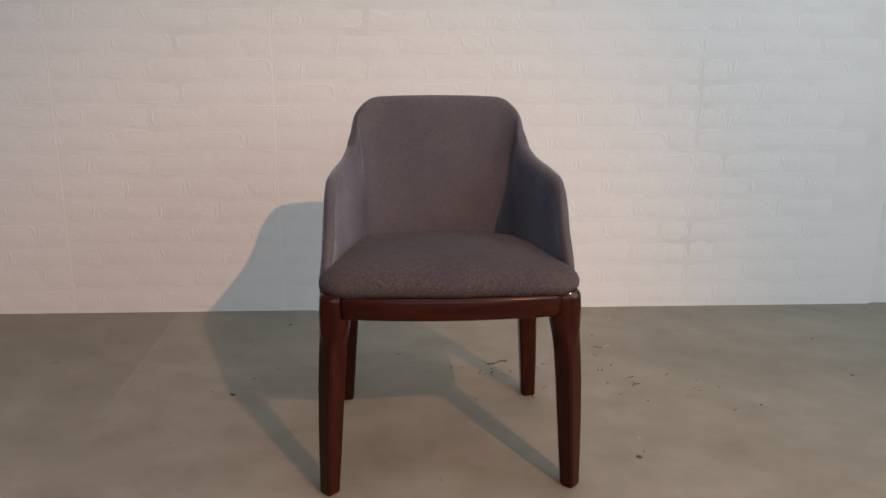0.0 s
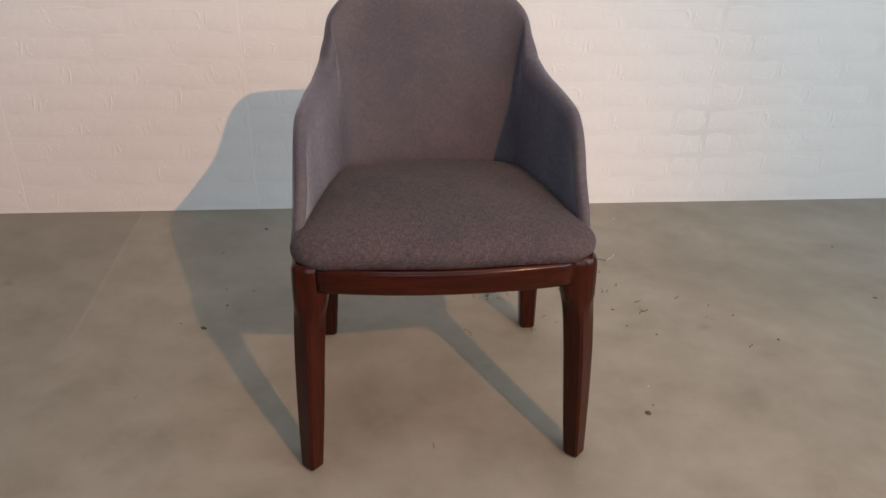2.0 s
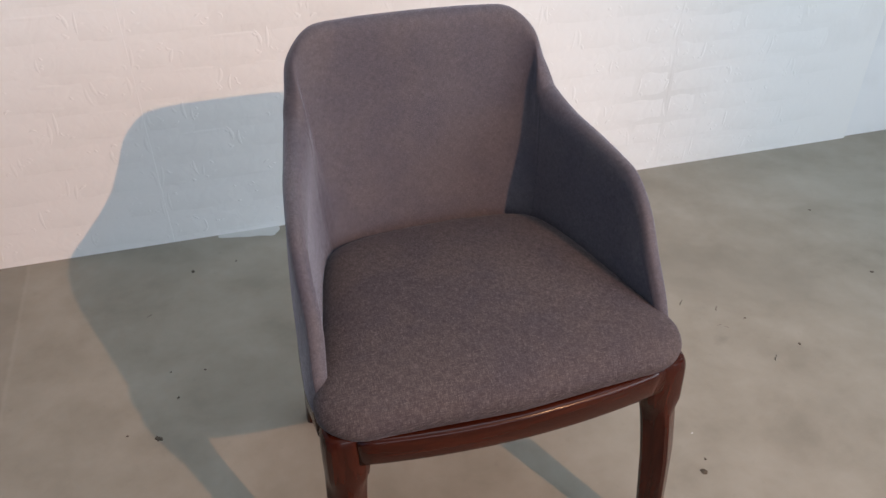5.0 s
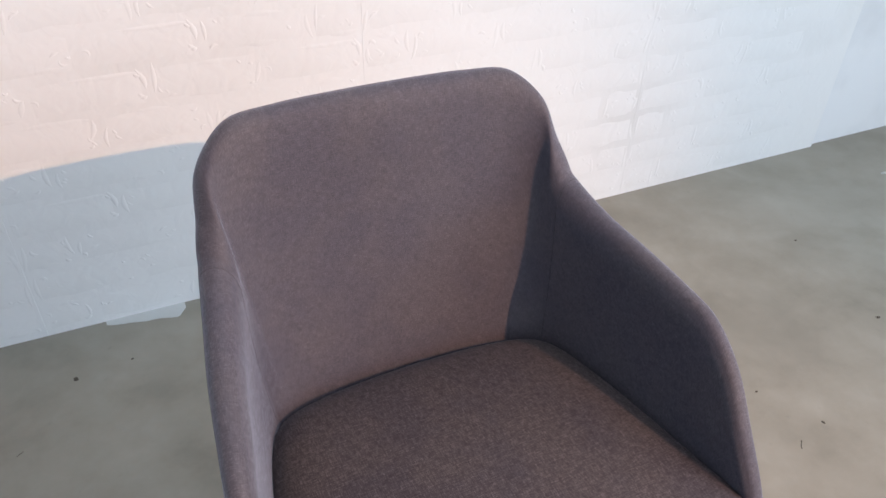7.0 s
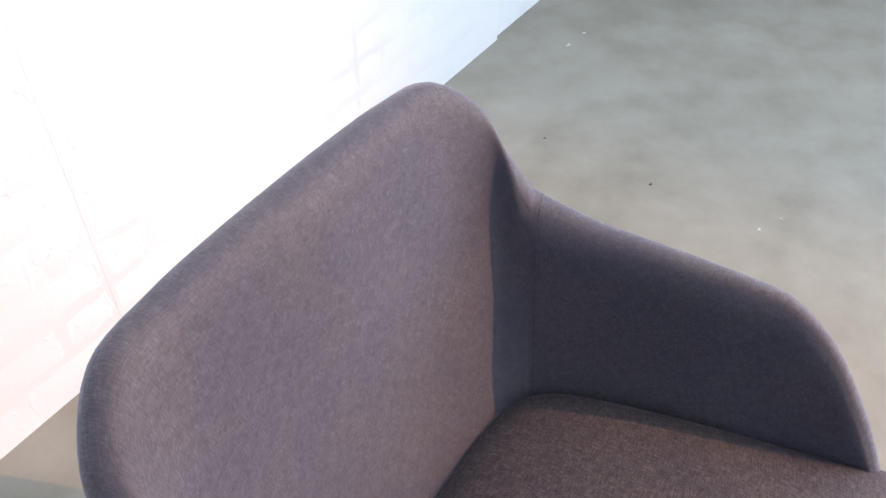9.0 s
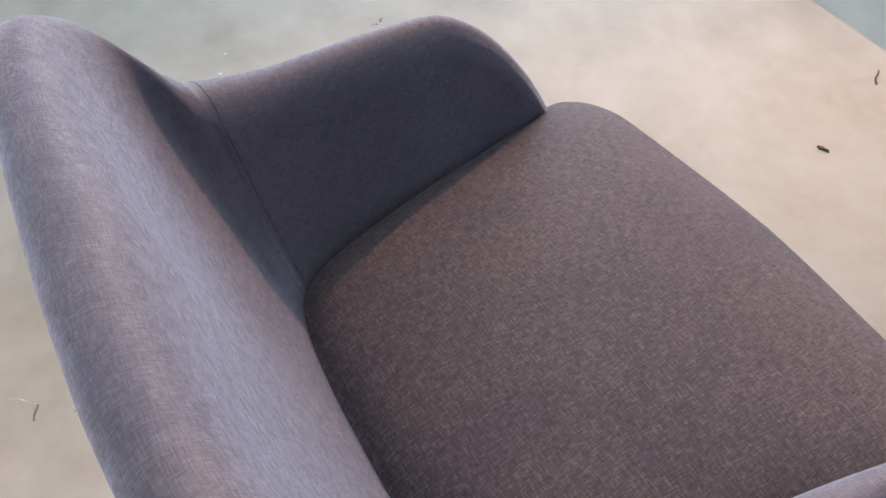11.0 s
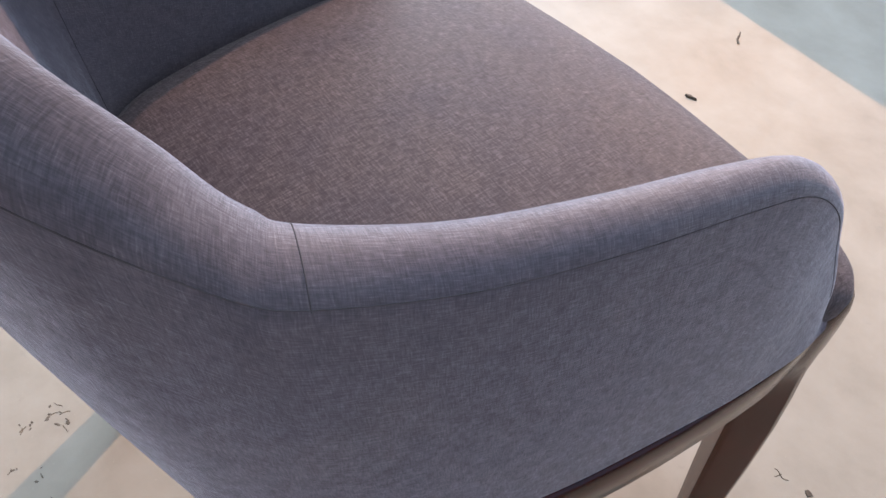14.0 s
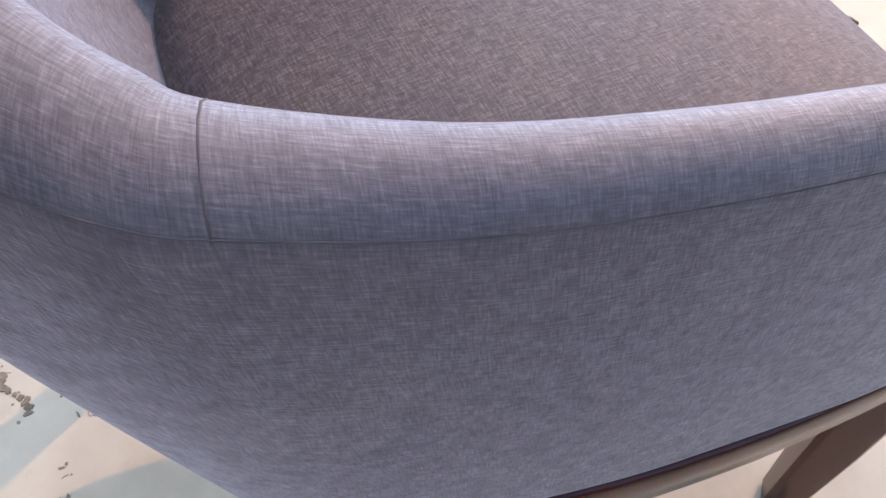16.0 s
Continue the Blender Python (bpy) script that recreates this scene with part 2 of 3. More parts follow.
def grid_mesh(name, rows, material, closed=False, uv=None):
    """A smooth sheet through equal rows of points; closed joins each row's end to its start. uv: one (u, v) per point."""
    n = len(rows[0])
    verts = [v for r in rows for v in r]
    faces = []
    for i in range(len(rows) - 1):
        for j in range(n if closed else n - 1):
            k = (j + 1) % n
            faces.append((i * n + j, i * n + k, (i + 1) * n + k, (i + 1) * n + j))
    me = mesh_of(name, verts, faces, material)
    if uv is not None:
        flat = [c for r in uv for c in r]
        layer = me.uv_layers.new(name="UVMap")
        for loop in me.loops:
            layer.data[loop.index].uv = flat[loop.vertex_index]
    bm = bmesh.new()
    bm.from_mesh(me)
    bmesh.ops.recalc_face_normals(bm, faces=bm.faces)
    bm.to_mesh(me)
    bm.free()
    return me


def tube(points, radius, sides=6):
    """Rows of a thin tube along points."""
    rows = []
    for i, p in enumerate(points):
        d = np.array(points[min(i + 1, len(points) - 1)]) - np.array(points[max(i - 1, 0)])
        d = Vector(d).normalized()
        a = d.cross(Vector((0.3, 0.2, 1))).normalized()
        b = d.cross(a)
        rows.append([np.array(p) + radius * (math.cos(2 * math.pi * k / sides) * np.array(a) + math.sin(2 * math.pi * k / sides) * np.array(b)) for k in range(sides)])
    return rows


# ------------------------------------------------------------------ the room
ROOM_X, ROOM_Y, ROOM_H = (-3.1, 2.95), (-3.6, 2.80), 3.3

floor_bm = bmesh.new()
box(floor_bm, (-3.4, -3.9, -0.12), (5.5, 3.4, 0.0))
floor = part("floor", floor_bm, CONCRETE, None)
tagged(floor, "polished grey-beige concrete floor with stains and scuffs", "floor", kind="structure")

# the hole in the ceiling is added to let the overhead fill through
ceiling_bm = bmesh.new()
for lo, hi in (((-3.4, -3.9), (-0.35, 3.4)), ((1.85, -3.9), (5.5, 3.4)), ((-0.35, -3.9), (1.85, 0.5)), ((-0.35, 2.3), (1.85, 3.4))):
    box(ceiling_bm, (*lo, ROOM_H), (*hi, ROOM_H + 0.12))
tagged(part("ceiling", ceiling_bm, CEILING, None), "plain white painted ceiling with an opening added for the overhead fill lamp", "ceiling", kind="structure")


def wall_with_opening(name, along, at, thick, span, hole, label, material=None):
    """A wall along x or y at a place, with one opening (from, to, sill, head)."""
    bm = bmesh.new()
    a, b = span
    pieces = [(a, b, 0.0, ROOM_H)]
    if hole:
        h0, h1, sill, head = hole
        pieces = [(a, h0, 0.0, ROOM_H), (h1, b, 0.0, ROOM_H), (h0, h1, 0.0, sill), (h0, h1, head, ROOM_H)]
    for p, q, z0, z1 in pieces:
        if z1 - z0 > 0.001:
            lo, hi = ((p, at, z0), (q, at + thick, z1)) if along == "x" else ((at, p, z0), (at + thick, q, z1))
            box(bm, lo, hi)
    return tagged(part(name, bm, material or WALL, None), label, "wall", kind="structure")


wall_with_opening("wall_east", "y", 2.95, 0.12, (-3.72, 3.3), (-2.2, 1.0, 0.6, 2.9), "plain painted wall with a large window opening")
# unseen wall; its colour and its opening are added to shape the light
wall_with_opening("wall_west", "y", -3.22, 0.12, (-3.72, 3.3), (-1.1, 1.9, 0.8, 2.6), "unseen wall, dark blue-grey to dim the bounce light, with an added window opening", DIM_BOUNCE_WALL)
# opening added to suit the south fill lamp
wall_with_opening("wall_south", "x", -3.72, 0.12, (-3.1, 2.95), (-1.25, 2.05, 0.8, 2.4), "plain painted wall with a wide opening added for the south fill lamp")

# back wall: its own axes have x along the wall, y into the wall
BACK = pose(-0.395, 2.715, 0, 0, 0, -2.2)
PANEL_W, ROW_H, JOINT0 = 0.7433, 0.0815, 0.007
PANEL_END = 2.211
WALL_END = 2.94
bm = bmesh.new()
box(bm, (-2.85, 0.012, 0.0), (WALL_END, 0.16, ROOM_H))
wall_north = part("wall_north", bm, WALL, None)
wall_north.matrix_basis = BACK
tagged(wall_north, "white wall clad in embossed brick-pattern foam panels", "wall", kind="structure")


def panel(s0, s1, z0, z1):
    p = bmesh.new()
    g = 0.0002
    box(p, (s0 + g, 0.0, z0 + g * 0.3), (s1 - g, 0.0118, z1 - g * 0.3))
    return part("panel", p, FOAM, wall_north)


PANEL_ROWS = 9
for k in range(-4, 3):
    s0, s1 = k * PANEL_W, (k + 1) * PANEL_W
    if k == 2:
        s1 = PANEL_END
    s0 = max(s0, -2.84)
    z = 0.0
    while z < ROOM_H - 0.01:
        z1 = min((JOINT0 if z == 0 else z) + PANEL_ROWS * ROW_H, ROOM_H)
        panel(s0, s1, z, z1)
        z = z1

# ------------------------------------------------------------------ chair
CHAIR = pose(0.102, 1.70, 0, 0, 0, -1.3)
chair = new("dining_armchair")
chair.matrix_basis = CHAIR
tagged(chair, "grey-brown woven fabric armchair with dark red-brown wooden legs", "chair")

# half of the shell, from the middle of the back to the tip of the arm: crest (x, y, z, half thickness)
CREST = [(0, 0.3158, 0.8072, 0.0238), (0.0549, 0.3165, 0.8065, 0.0219), (0.1138, 0.3149, 0.805, 0.0204), (0.1688, 0.3073, 0.7996, 0.0191), (0.2049, 0.2834, 0.7671, 0.0168),
         (0.2107, 0.2547, 0.7255, 0.0182), (0.2142, 0.2345, 0.6975, 0.0198), (0.2171, 0.2172, 0.6836, 0.0199), (0.2282, 0.1619, 0.6662, 0.0178), (0.2395, 0.0971, 0.6573, 0.0161),
         (0.2473, 0.0354, 0.65, 0.0142), (0.2533, -0.0125, 0.6392, 0.0117), (0.2549, -0.058, 0.6046, 0.0106), (0.2529, -0.0995, 0.5511, 0.0104), (0.257, -0.1333, 0.4925, 0.0093),
         (0.2587, -0.1631, 0.4284, 0.0061)]
# plan of the inner face at the seat and of the outer face at the rail, same stations
INNER = [(0, 0.2145), (0.045, 0.2145), (0.09, 0.2125), (0.13, 0.2085), (0.15, 0.2045), (0.165, 0.199), (0.176, 0.194), (0.185, 0.187),
         (0.2, 0.155), (0.213, 0.103), (0.222, 0.047), (0.229, 0.002), (0.237, -0.037), (0.244, -0.075), (0.252, -0.113), (0.262, -0.149)]
OUTER = [(0, 0.268), (0.06, 0.2693), (0.1172, 0.2662), (0.1588, 0.258), (0.19, 0.2492), (0.2125, 0.2342), (0.2255, 0.215), (0.235, 0.1933),
         (0.2475, 0.14), (0.2595, 0.08), (0.2665, 0.026), (0.2712, -0.015), (0.2745, -0.047), (0.2762, -0.081), (0.2768, -0.116), (0.2735, -0.15)]
BASE_Z = 0.440


FACE_STEPS = (0, 0.014, 0.1, 0.25, 0.4, 0.55, 0.7, 0.86, 1)


def shell_section(u):
    """One cross-section of the shell at u from -1 (left tip) over 0 (middle of the back) to 1 (right tip)."""
    t, side = abs(u), (1 if u >= 0 else -1)
    c = spline(CREST, t)
    i = spline(INNER, t)
    o = spline(OUTER, t)
    e = 0.004
    a, b = spline(OUTER, max(t - e, 0)), spline(OUTER, min(t + e, 1))
    d = b - a
    d = d / np.linalg.norm(d)
    n = np.array((-d[1], d[0])) * -1
    n = np.array((-n[0], -n[1])) if n @ (o - i) < 0 else n
    h = c[3]
    base = BASE_Z
    height = max(c[2] - base, 0.008)
    c[2] = base + height
    pts = []
    low_out, low_in = min(h, height * 0.5), min(1.6 * h, height * 0.7)
    top = c[2] - low_out
    # outer face, nearly flat
    for f in FACE_STEPS:
        x = o * (1 - f) + (c[:2] + n * h) * f
        x = x + n * 0.003 * math.sin(math.pi * f) * min(1.0, height / 0.2)
        pts.append((x[0], x[1], base - 0.004 + (top - base + 0.004) * f))
    # crest, rounder outside, sloping to the inside
    for k in range(1, 10):
        w = math.pi * k / 10
        x = c[:2] + n * h * math.cos(w)
        pts.append((x[0], x[1], c[2] - (low_out if w < math.pi / 2 else low_in) * (1 - math.sin(w))))
    # inner face
    top = c[2] - low_in
    for f in reversed(FACE_STEPS):
        x = i * (1 - f) + (c[:2] - n * h) * f
        x = x + n * (0.004 + 0.007 * max(0.0, 1 - t / 0.45)) * math.sin(math.pi * f) * min(1.0, height / 0.2) - n * 0.002
        pts.append((x[0], x[1], base - 0.004 + (top - base + 0.004) * f))
    # underside, tucked in
    for x in (i + n * 0.003, o - n * 0.005, o - n * 0.0015):
        pts.append((x[0], x[1], base - 0.0065))
    return [np.array((p[0] * side, p[1], p[2])) for p in pts]


STEPS = 160
us = [-1 + 2 * k / STEPS for k in range(STEPS + 1)]
sections = [shell_section(u) for u in us]
uv, run = [], 0.0
for k, sec in enumerate(sections):
    if k:
        run += float(np.linalg.norm(sec[8] - sections[k - 1][8]) + np.linalg.norm(sec[0] - sections[k - 1][0])) / 2
    v, row = 0.0, []
    for j, p in enumerate(sec):
        if j:
            v += float(np.linalg.norm(p - sec[j - 1]))
        row.append(v)
    uv.append([(run, v - row[13]) for v in row])
SEAM_U = 6.92 / 15


def index_at(u):
    return min(range(len(us)), key=lambda k: abs(us[k] - u))


def shell_part(name, k0, k1, label=""):
    me = grid_mesh(name, sections[k0:k1 + 1], FABRIC, closed=True, uv=uv[k0:k1 + 1])
    bm_ = bmesh.new()
    bm_.from_mesh(me)
    tip = [e_ for e_ in bm_.edges if e_.is_boundary and e_.verts[0].co.y < -0.1]
    bmesh.ops.holes_fill(bm_, edges=tip)
    for e_ in tip:
        e_.smooth = False
    bmesh.ops.recalc_face_normals(bm_, faces=bm_.faces)
    bm_.to_mesh(me)
    bm_.free()
    return child(name, me, chair, label)


ka, kb = index_at(-SEAM_U), index_at(SEAM_U)
shell_part("backrest", ka, kb, "curved padded backrest in woven grey-brown fabric")
shell_part("armrest", 0, ka, "padded wraparound armrest in woven fabric")
shell_part("armrest", kb, STEPS, "padded wraparound armrest in woven fabric")


def stitch(name, points, radius=0.0003):
    return child(name, grid_mesh(name, tube(points, radius), THREAD, closed=True), chair, "dark stitched seam")


def outer_at(sec, drop):
    """The point of a section's outer face that lies so far below its crest."""
    z = max(p[2] for p in sec) - drop
    for a, b in zip(sec[:12], sec[1:13]):
        if a[2] <= z <= b[2]:
            return a + (b - a) * ((z - a[2]) / max(b[2] - a[2], 1e-6))
    return sec[0]


seam_run = []
for u, sec in zip(us, sections):
    if abs(u) < 0.95:
        drop = 0.013 + 0.012 * max(0.0, 1 - (abs(u) / 0.42) ** 2)
        seam_run.append(outer_at(sec, drop))
stitch("seam", seam_run)
for k in (ka, kb):
    stitch("seam", [outer_at(sections[k], 0.013)] + [sections[k][j] for j in range(9, 25)])


# seat cushion: crowned, rolled at the front, tucked into the shell
# half of the seat's outline, from the middle of the front round to the middle of the back
SEAT_EDGE = [(0, -0.2349), (0.06, -0.2318), (0.1198, -0.2275), (0.1803, -0.2243), (0.2225, -0.2215), (0.2510, -0.207), (0.268, -0.1835), (0.2715, -0.1555), (0.256, -0.1),
         (0.243, -0.03), (0.23, 0.04), (0.2185, 0.1), (0.205, 0.16), (0.19, 0.19), (0.165, 0.2075), (0.12, 0.217), (0.06, 0.2215), (0, 0.223)]
SEAT_RISE = 0.0056


def seat_outline(n=96):
    """Rounded outline of the seat, anticlockwise from the middle of the front."""
    right = [spline(SEAT_EDGE, k / (n // 2)) for k in range(n // 2 + 1)]
    left = [np.array((-p[0], p[1])) for p in right[1:-1]][::-1]
    return right + left


outline = seat_outline()
centre = np.array((0.0, -0.02))


def seat_top(x, y):
    """Height of the cushion's crown away from its edge."""
    return 0.4925 + SEAT_RISE - 0.42 * (y + 0.04) ** 2 - 1.2 * min(y + 0.14, 0) ** 2 - 0.24 * x * x


rows = []
for inset, drop, fixed in ((0.018, None, 0.428), (0.006, None, 0.430), (0.001, None, 0.438), (0.0, 0.022, None), (0.004, 0.0145, None), (0.012, 0.0085, None), (0.024, 0.0042, None), (0.042, 0.0015, None)):
    row = []
    for p in outline:
        d = p - centre
        q = centre + d * (1 - inset / np.linalg.norm(d))
        if fixed is not None:
            z = fixed
        else:
            z = max(seat_top(*q) - drop * (1 + 0.7 * min(max((q[1] + 0.15) / 0.1, 0), 1)), 0.444)
        row.append(np.array((q[0], q[1], z)))
    rows.append(row)
for f in (0.72, 0.58, 0.44, 0.30, 0.16, 0.05, 0.0001):
    row = []
    for p in outline:
        q = centre + (p - centre) * f
        row.append(np.array((q[0], q[1], seat_top(*q))))
    rows.append(row)
suv = [[(p[0] + (0.02 if k < 3 else 0), p[1] + p[2] * 0.5) for p in r] for k, r in enumerate(rows)]
seat_me = grid_mesh("seat", rows, FABRIC_WARM_LIT, closed=True, uv=suv)
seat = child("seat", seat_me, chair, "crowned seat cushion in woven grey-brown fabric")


def leg_ring(cx, cy, z, half, turn, soft):
    """A ring of a leg: a square of that half width, from upright (turn 0) to stood on its corner (turn 1), corners eased by soft."""
    ring = []
    for k in range(24):
        a = 2 * math.pi * (k + 0.5) / 24
        c_, s_ = math.cos(a), math.sin(a)
        p_ = 2 + 10 * (1 - soft)
        square = half / (abs(c_) ** p_ + abs(s_) ** p_) ** (1 / p_)
        d1, d2 = abs(c_ + s_) / 2 ** 0.5, abs(c_ - s_) / 2 ** 0.5
        diamond = half / 2 ** 0.5 / (d1 ** p_ + d2 ** p_) ** (1 / p_)
        r_ = square * (1 - turn) + diamond * turn
        ring.append(np.array((cx + r_ * c_, cy + r_ * s_, z)))
    return ring


def leg(name, rings, label):
    me = grid_mesh(name, rings, WOOD, closed=True)
    bm_ = bmesh.new()
    bm_.from_mesh(me)
    bmesh.ops.holes_fill(bm_, edges=[e_ for e_ in bm_.edges if e_.is_boundary])
    bmesh.ops.recalc_face_normals(bm_, faces=bm_.faces)
    for e_ in bm_.edges:
        if len(e_.link_faces) == 2 and e_.calc_face_angle() > radians(22):
            e_.smooth = False
    bm_.to_mesh(me)
    bm_.free()
    return child(name, me, chair, label)


# front legs: a rounded corner post at the rails, a curved shoulder, then a tapering shaft stood on its edge
for sx in (-1, 1):
    rings = [leg_ring(sx * cx, cy, z, h_, turn, soft) for z, cx, cy, h_, turn, soft in (
        (0.000, 0.2580, -0.2220, 0.0190, 1, 0.25), (0.005, 0.2580, -0.2220, 0.0230, 1, 0.20), (0.08, 0.2550, -0.2180, 0.0262, 1, 0.15), (0.16, 0.2520, -0.2130, 0.0290, 1, 0.15),
        (0.24, 0.2485, -0.2080, 0.0308, 1, 0.15), (0.30, 0.2455, -0.1990, 0.0318, 1, 0.18), (0.326, 0.2435, -0.1945, 0.0322, 0.90, 0.35), (0.344, 0.2415, -0.1915, 0.0324, 0.60, 0.6),
        (0.360, 0.2398, -0.1892, 0.0325, 0.25, 0.72), (0.374, 0.2390, -0.1880, 0.0325, 0.05, 0.89), (0.40, 0.2388, -0.1872, 0.0324, 0, 0.91), (0.420, 0.2388, -0.1868, 0.0316, 0, 0.92), (0.4275, 0.2388, -0.1866, 0.0302, 0, 0.93),
        (0.4325, 0.2388, -0.1864, 0.0276, 0, 0.92), (0.4350, 0.2388, -0.1864, 0.0236, 0, 0.94))]
    leg("leg", rings, "tapered dark red-brown wooden front leg with a rounded shoulder")
# back legs: raked backwards and outwards
for sx in (-1, 1):
    rings = [leg_ring(sx * cx, cy, z, h_, turn, 0.2) for z, cx, cy, h_, turn in (
        (0.000, 0.2480, 0.2470, 0.0172, 0.15), (0.004, 0.2480, 0.2470, 0.0196, 0.15), (0.12, 0.2415, 0.2325, 0.0222, 0.12), (0.26, 0.2325, 0.2135, 0.0244, 0.1),
        (0.38, 0.2235, 0.1985, 0.0252, 0.1), (0.410, 0.2195, 0.1950, 0.0244, 0.1), (0.432, 0.2140, 0.1890, 0.0234, 0.1))]
    leg("leg", rings, "raked dark red-brown wooden back leg")


def rail(name, points, z0, z1, thick, label, material):
    """A curved rail along points in plan, thick towards the chair's middle, with eased edges."""
    rows_ = []
    for k, p in enumerate(points):
        d = np.array(points[min(k + 1, len(points) - 1)]) - np.array(points[max(k - 1, 0)])
        d = d / np.linalg.norm(d)
        n = np.array((-d[1], d[0]))
        if n @ np.array(p) > 0:
            n = -n
        e = 0.006
        prof = [(0, z0 + e), (0, z1 - e), (e * 0.3, z1 - e * 0.3), (e, z1), (thick, z1), (thick, z0), (e, z0), (e * 0.3, z0 + e * 0.3)]
        rows_.append([np.array((p[0] + n[0] * a, p[1] + n[1] * a, z)) for a, z in prof])
    me = grid_mesh(name, rows_, material, closed=True)
    bm_ = bmesh.new()
    bm_.from_mesh(me)
    bmesh.ops.holes_fill(bm_, edges=[e_ for e_ in bm_.edges if e_.is_boundary])
    bmesh.ops.recalc_face_normals(bm_, faces=bm_.faces)
    bm_.to_mesh(me)
    bm_.free()
    return child(name, me, chair, label)


rail("front_rail", [(-0.226 + 0.452 * k / 20, -0.241 + 0.0212 * ((k - 10) / 10) ** 2) for k in range(21)], 0.384, 0.431, 0.026, "bowed dark wooden front rail", WOOD_ACROSS)
for sx in (-1, 1):
    side_points = [spline([(0.2705, -0.158), (0.2745, -0.125), (0.2770, -0.09), (0.2725, 0.0), (0.2625, 0.08), (0.2475, 0.15), (0.2320, 0.20)], k / 16) for k in range(17)]
    rail("side_rail", [(sx * p[0], p[1]) for p in side_points], 0.388, 0.4350, 0.030, "dark wooden side rail under the arm shell", WOOD_ALONG)
rail("back_rail", [(0.215 * (1 - k / 10), 0.268 - 0.05 * abs(1 - k / 10) ** 3) for k in range(21)], 0.390, 0.4365, 0.026, "curved dark wooden back rail", WOOD_ACROSS)

# ------------------------------------------------------------------ wall socket
socket = new("wall_socket")
socket.matrix_basis = BACK @ pose(0.530, 0.0, 0.3635)
tagged(socket, "white square three-pin wall socket on the brick panel", "socket")
bm = bmesh.new()
box(bm, (-0.044, -0.0060, -0.044), (0.044, 0.0025, 0.044))
bmesh.ops.bevel(bm, geom=[e for e in bm.edges], offset=0.003, segments=2, affect="EDGES")
part("plate", bm, SOCKET, socket)
# pin holes are near-black blocks that paint the shade inside them
for x, z, w, h in ((0.0, 0.012, 0.004, 0.008), (-0.011, -0.008, 0.0065, 0.004), (0.011, -0.008, 0.0065, 0.004)):
    bm = bmesh.new()
    box(bm, (x - w / 2, -0.0066, z - h / 2), (x + w / 2, -0.0054, z + h / 2))
    part("pin_hole", bm, HOLE_SHADE, socket, "pin hole with its shade painted near-black")

# ------------------------------------------------------------------ unseen low bench, added to shade a strip of floor
def bench():
    ob = new("bench")
    ob.matrix_basis = pose(0.55, -0.068, 0, 0, 0, -5.6)
    tagged(ob, "unseen low bench added to cast a shadow band on the floor", "bench")
    b = bmesh.new()
    # depth and turn of the slab set the shadow band's edges
    box(b, (-0.95, -0.168, 0.465), (0.95, 0.168, 0.495))
    bmesh.ops.bevel(b, geom=list(b.edges), offset=0.003, segments=2, affect="EDGES")
    part("seat", b, PLASTIC, ob)
    for x in (-0.90, 0.90):
        for y in (-0.135, 0.135):
            b = bmesh.new()
            box(b, (x - 0.02, y - 0.02, 0.0), (x + 0.02, y + 0.02, 0.465))
            part("leg", b, PLASTIC, ob)


bench()

# ------------------------------------------------------------------ litter on the floor
def blob(b, cx, cy, r, rng_, thick, stretch=1.0, turn=0.0, z0=0.0):
    """An irregular flat flake with a sloping rim."""
    n = rng_.randint(7, 11)
    low, top = [], []
    for k in range(n):
        a = 2 * math.pi * k / n
        d = r * rng_.uniform(0.55, 1.15)
        x, y = d * stretch * math.cos(a), d / stretch * math.sin(a)
        x, y = x * math.cos(turn) - y * math.sin(turn), x * math.sin(turn) + y * math.cos(turn)
        low.append(b.verts.new((cx + x, cy + y, z0)))
        top.append(b.verts.new((cx + x * 0.82, cy + y * 0.82, z0 + thick * rng_.uniform(0.6, 1.3))))
    mid = b.verts.new((cx, cy, z0 + thick))
    for k in range(n):
        j = (k + 1) % n
        b.faces.new((low[k], low[j], top[j], top[k]))
        b.faces.new((top[k], top[j], mid))


def thread(b, points, w, rng_, z0=0.0):
    """A thin ragged streak along points, flat on the floor."""
    prev = None
    for i, p in enumerate(points):
        q = np.array(points[min(i + 1, len(points) - 1)]) - np.array(points[max(i - 1, 0)])
        q = q / max(np.linalg.norm(q), 1e-9)
        h = w * rng_.uniform(0.5, 1.2) / 2
        row = [b.verts.new((p[0] - q[1] * h, p[1] + q[0] * h, z0)), b.verts.new((p[0], p[1], z0 + w * 0.6)), b.verts.new((p[0] + q[1] * h, p[1] - q[0] * h, z0))]
        if prev:
            b.faces.new((prev[0], prev[1], row[1], row[0]))
            b.faces.new((prev[1], prev[2], row[2], row[1]))
        prev = row


def litter(name, label, category, x, y, turn, build, seed, material):
    ob_bm = bmesh.new()
    build(ob_bm, random.Random(seed))
    ob = part(name, ob_bm, material, None)
    ob.matrix_basis = pose(x, y, 0.0, 0, 0, turn)
    return tagged(ob, label, category, "litter on the floor")


def flake(size):
    return lambda b, g: blob(b, 0, 0, size, g, size * 0.22, g.uniform(1.0, 1.5), g.uniform(0, 3))


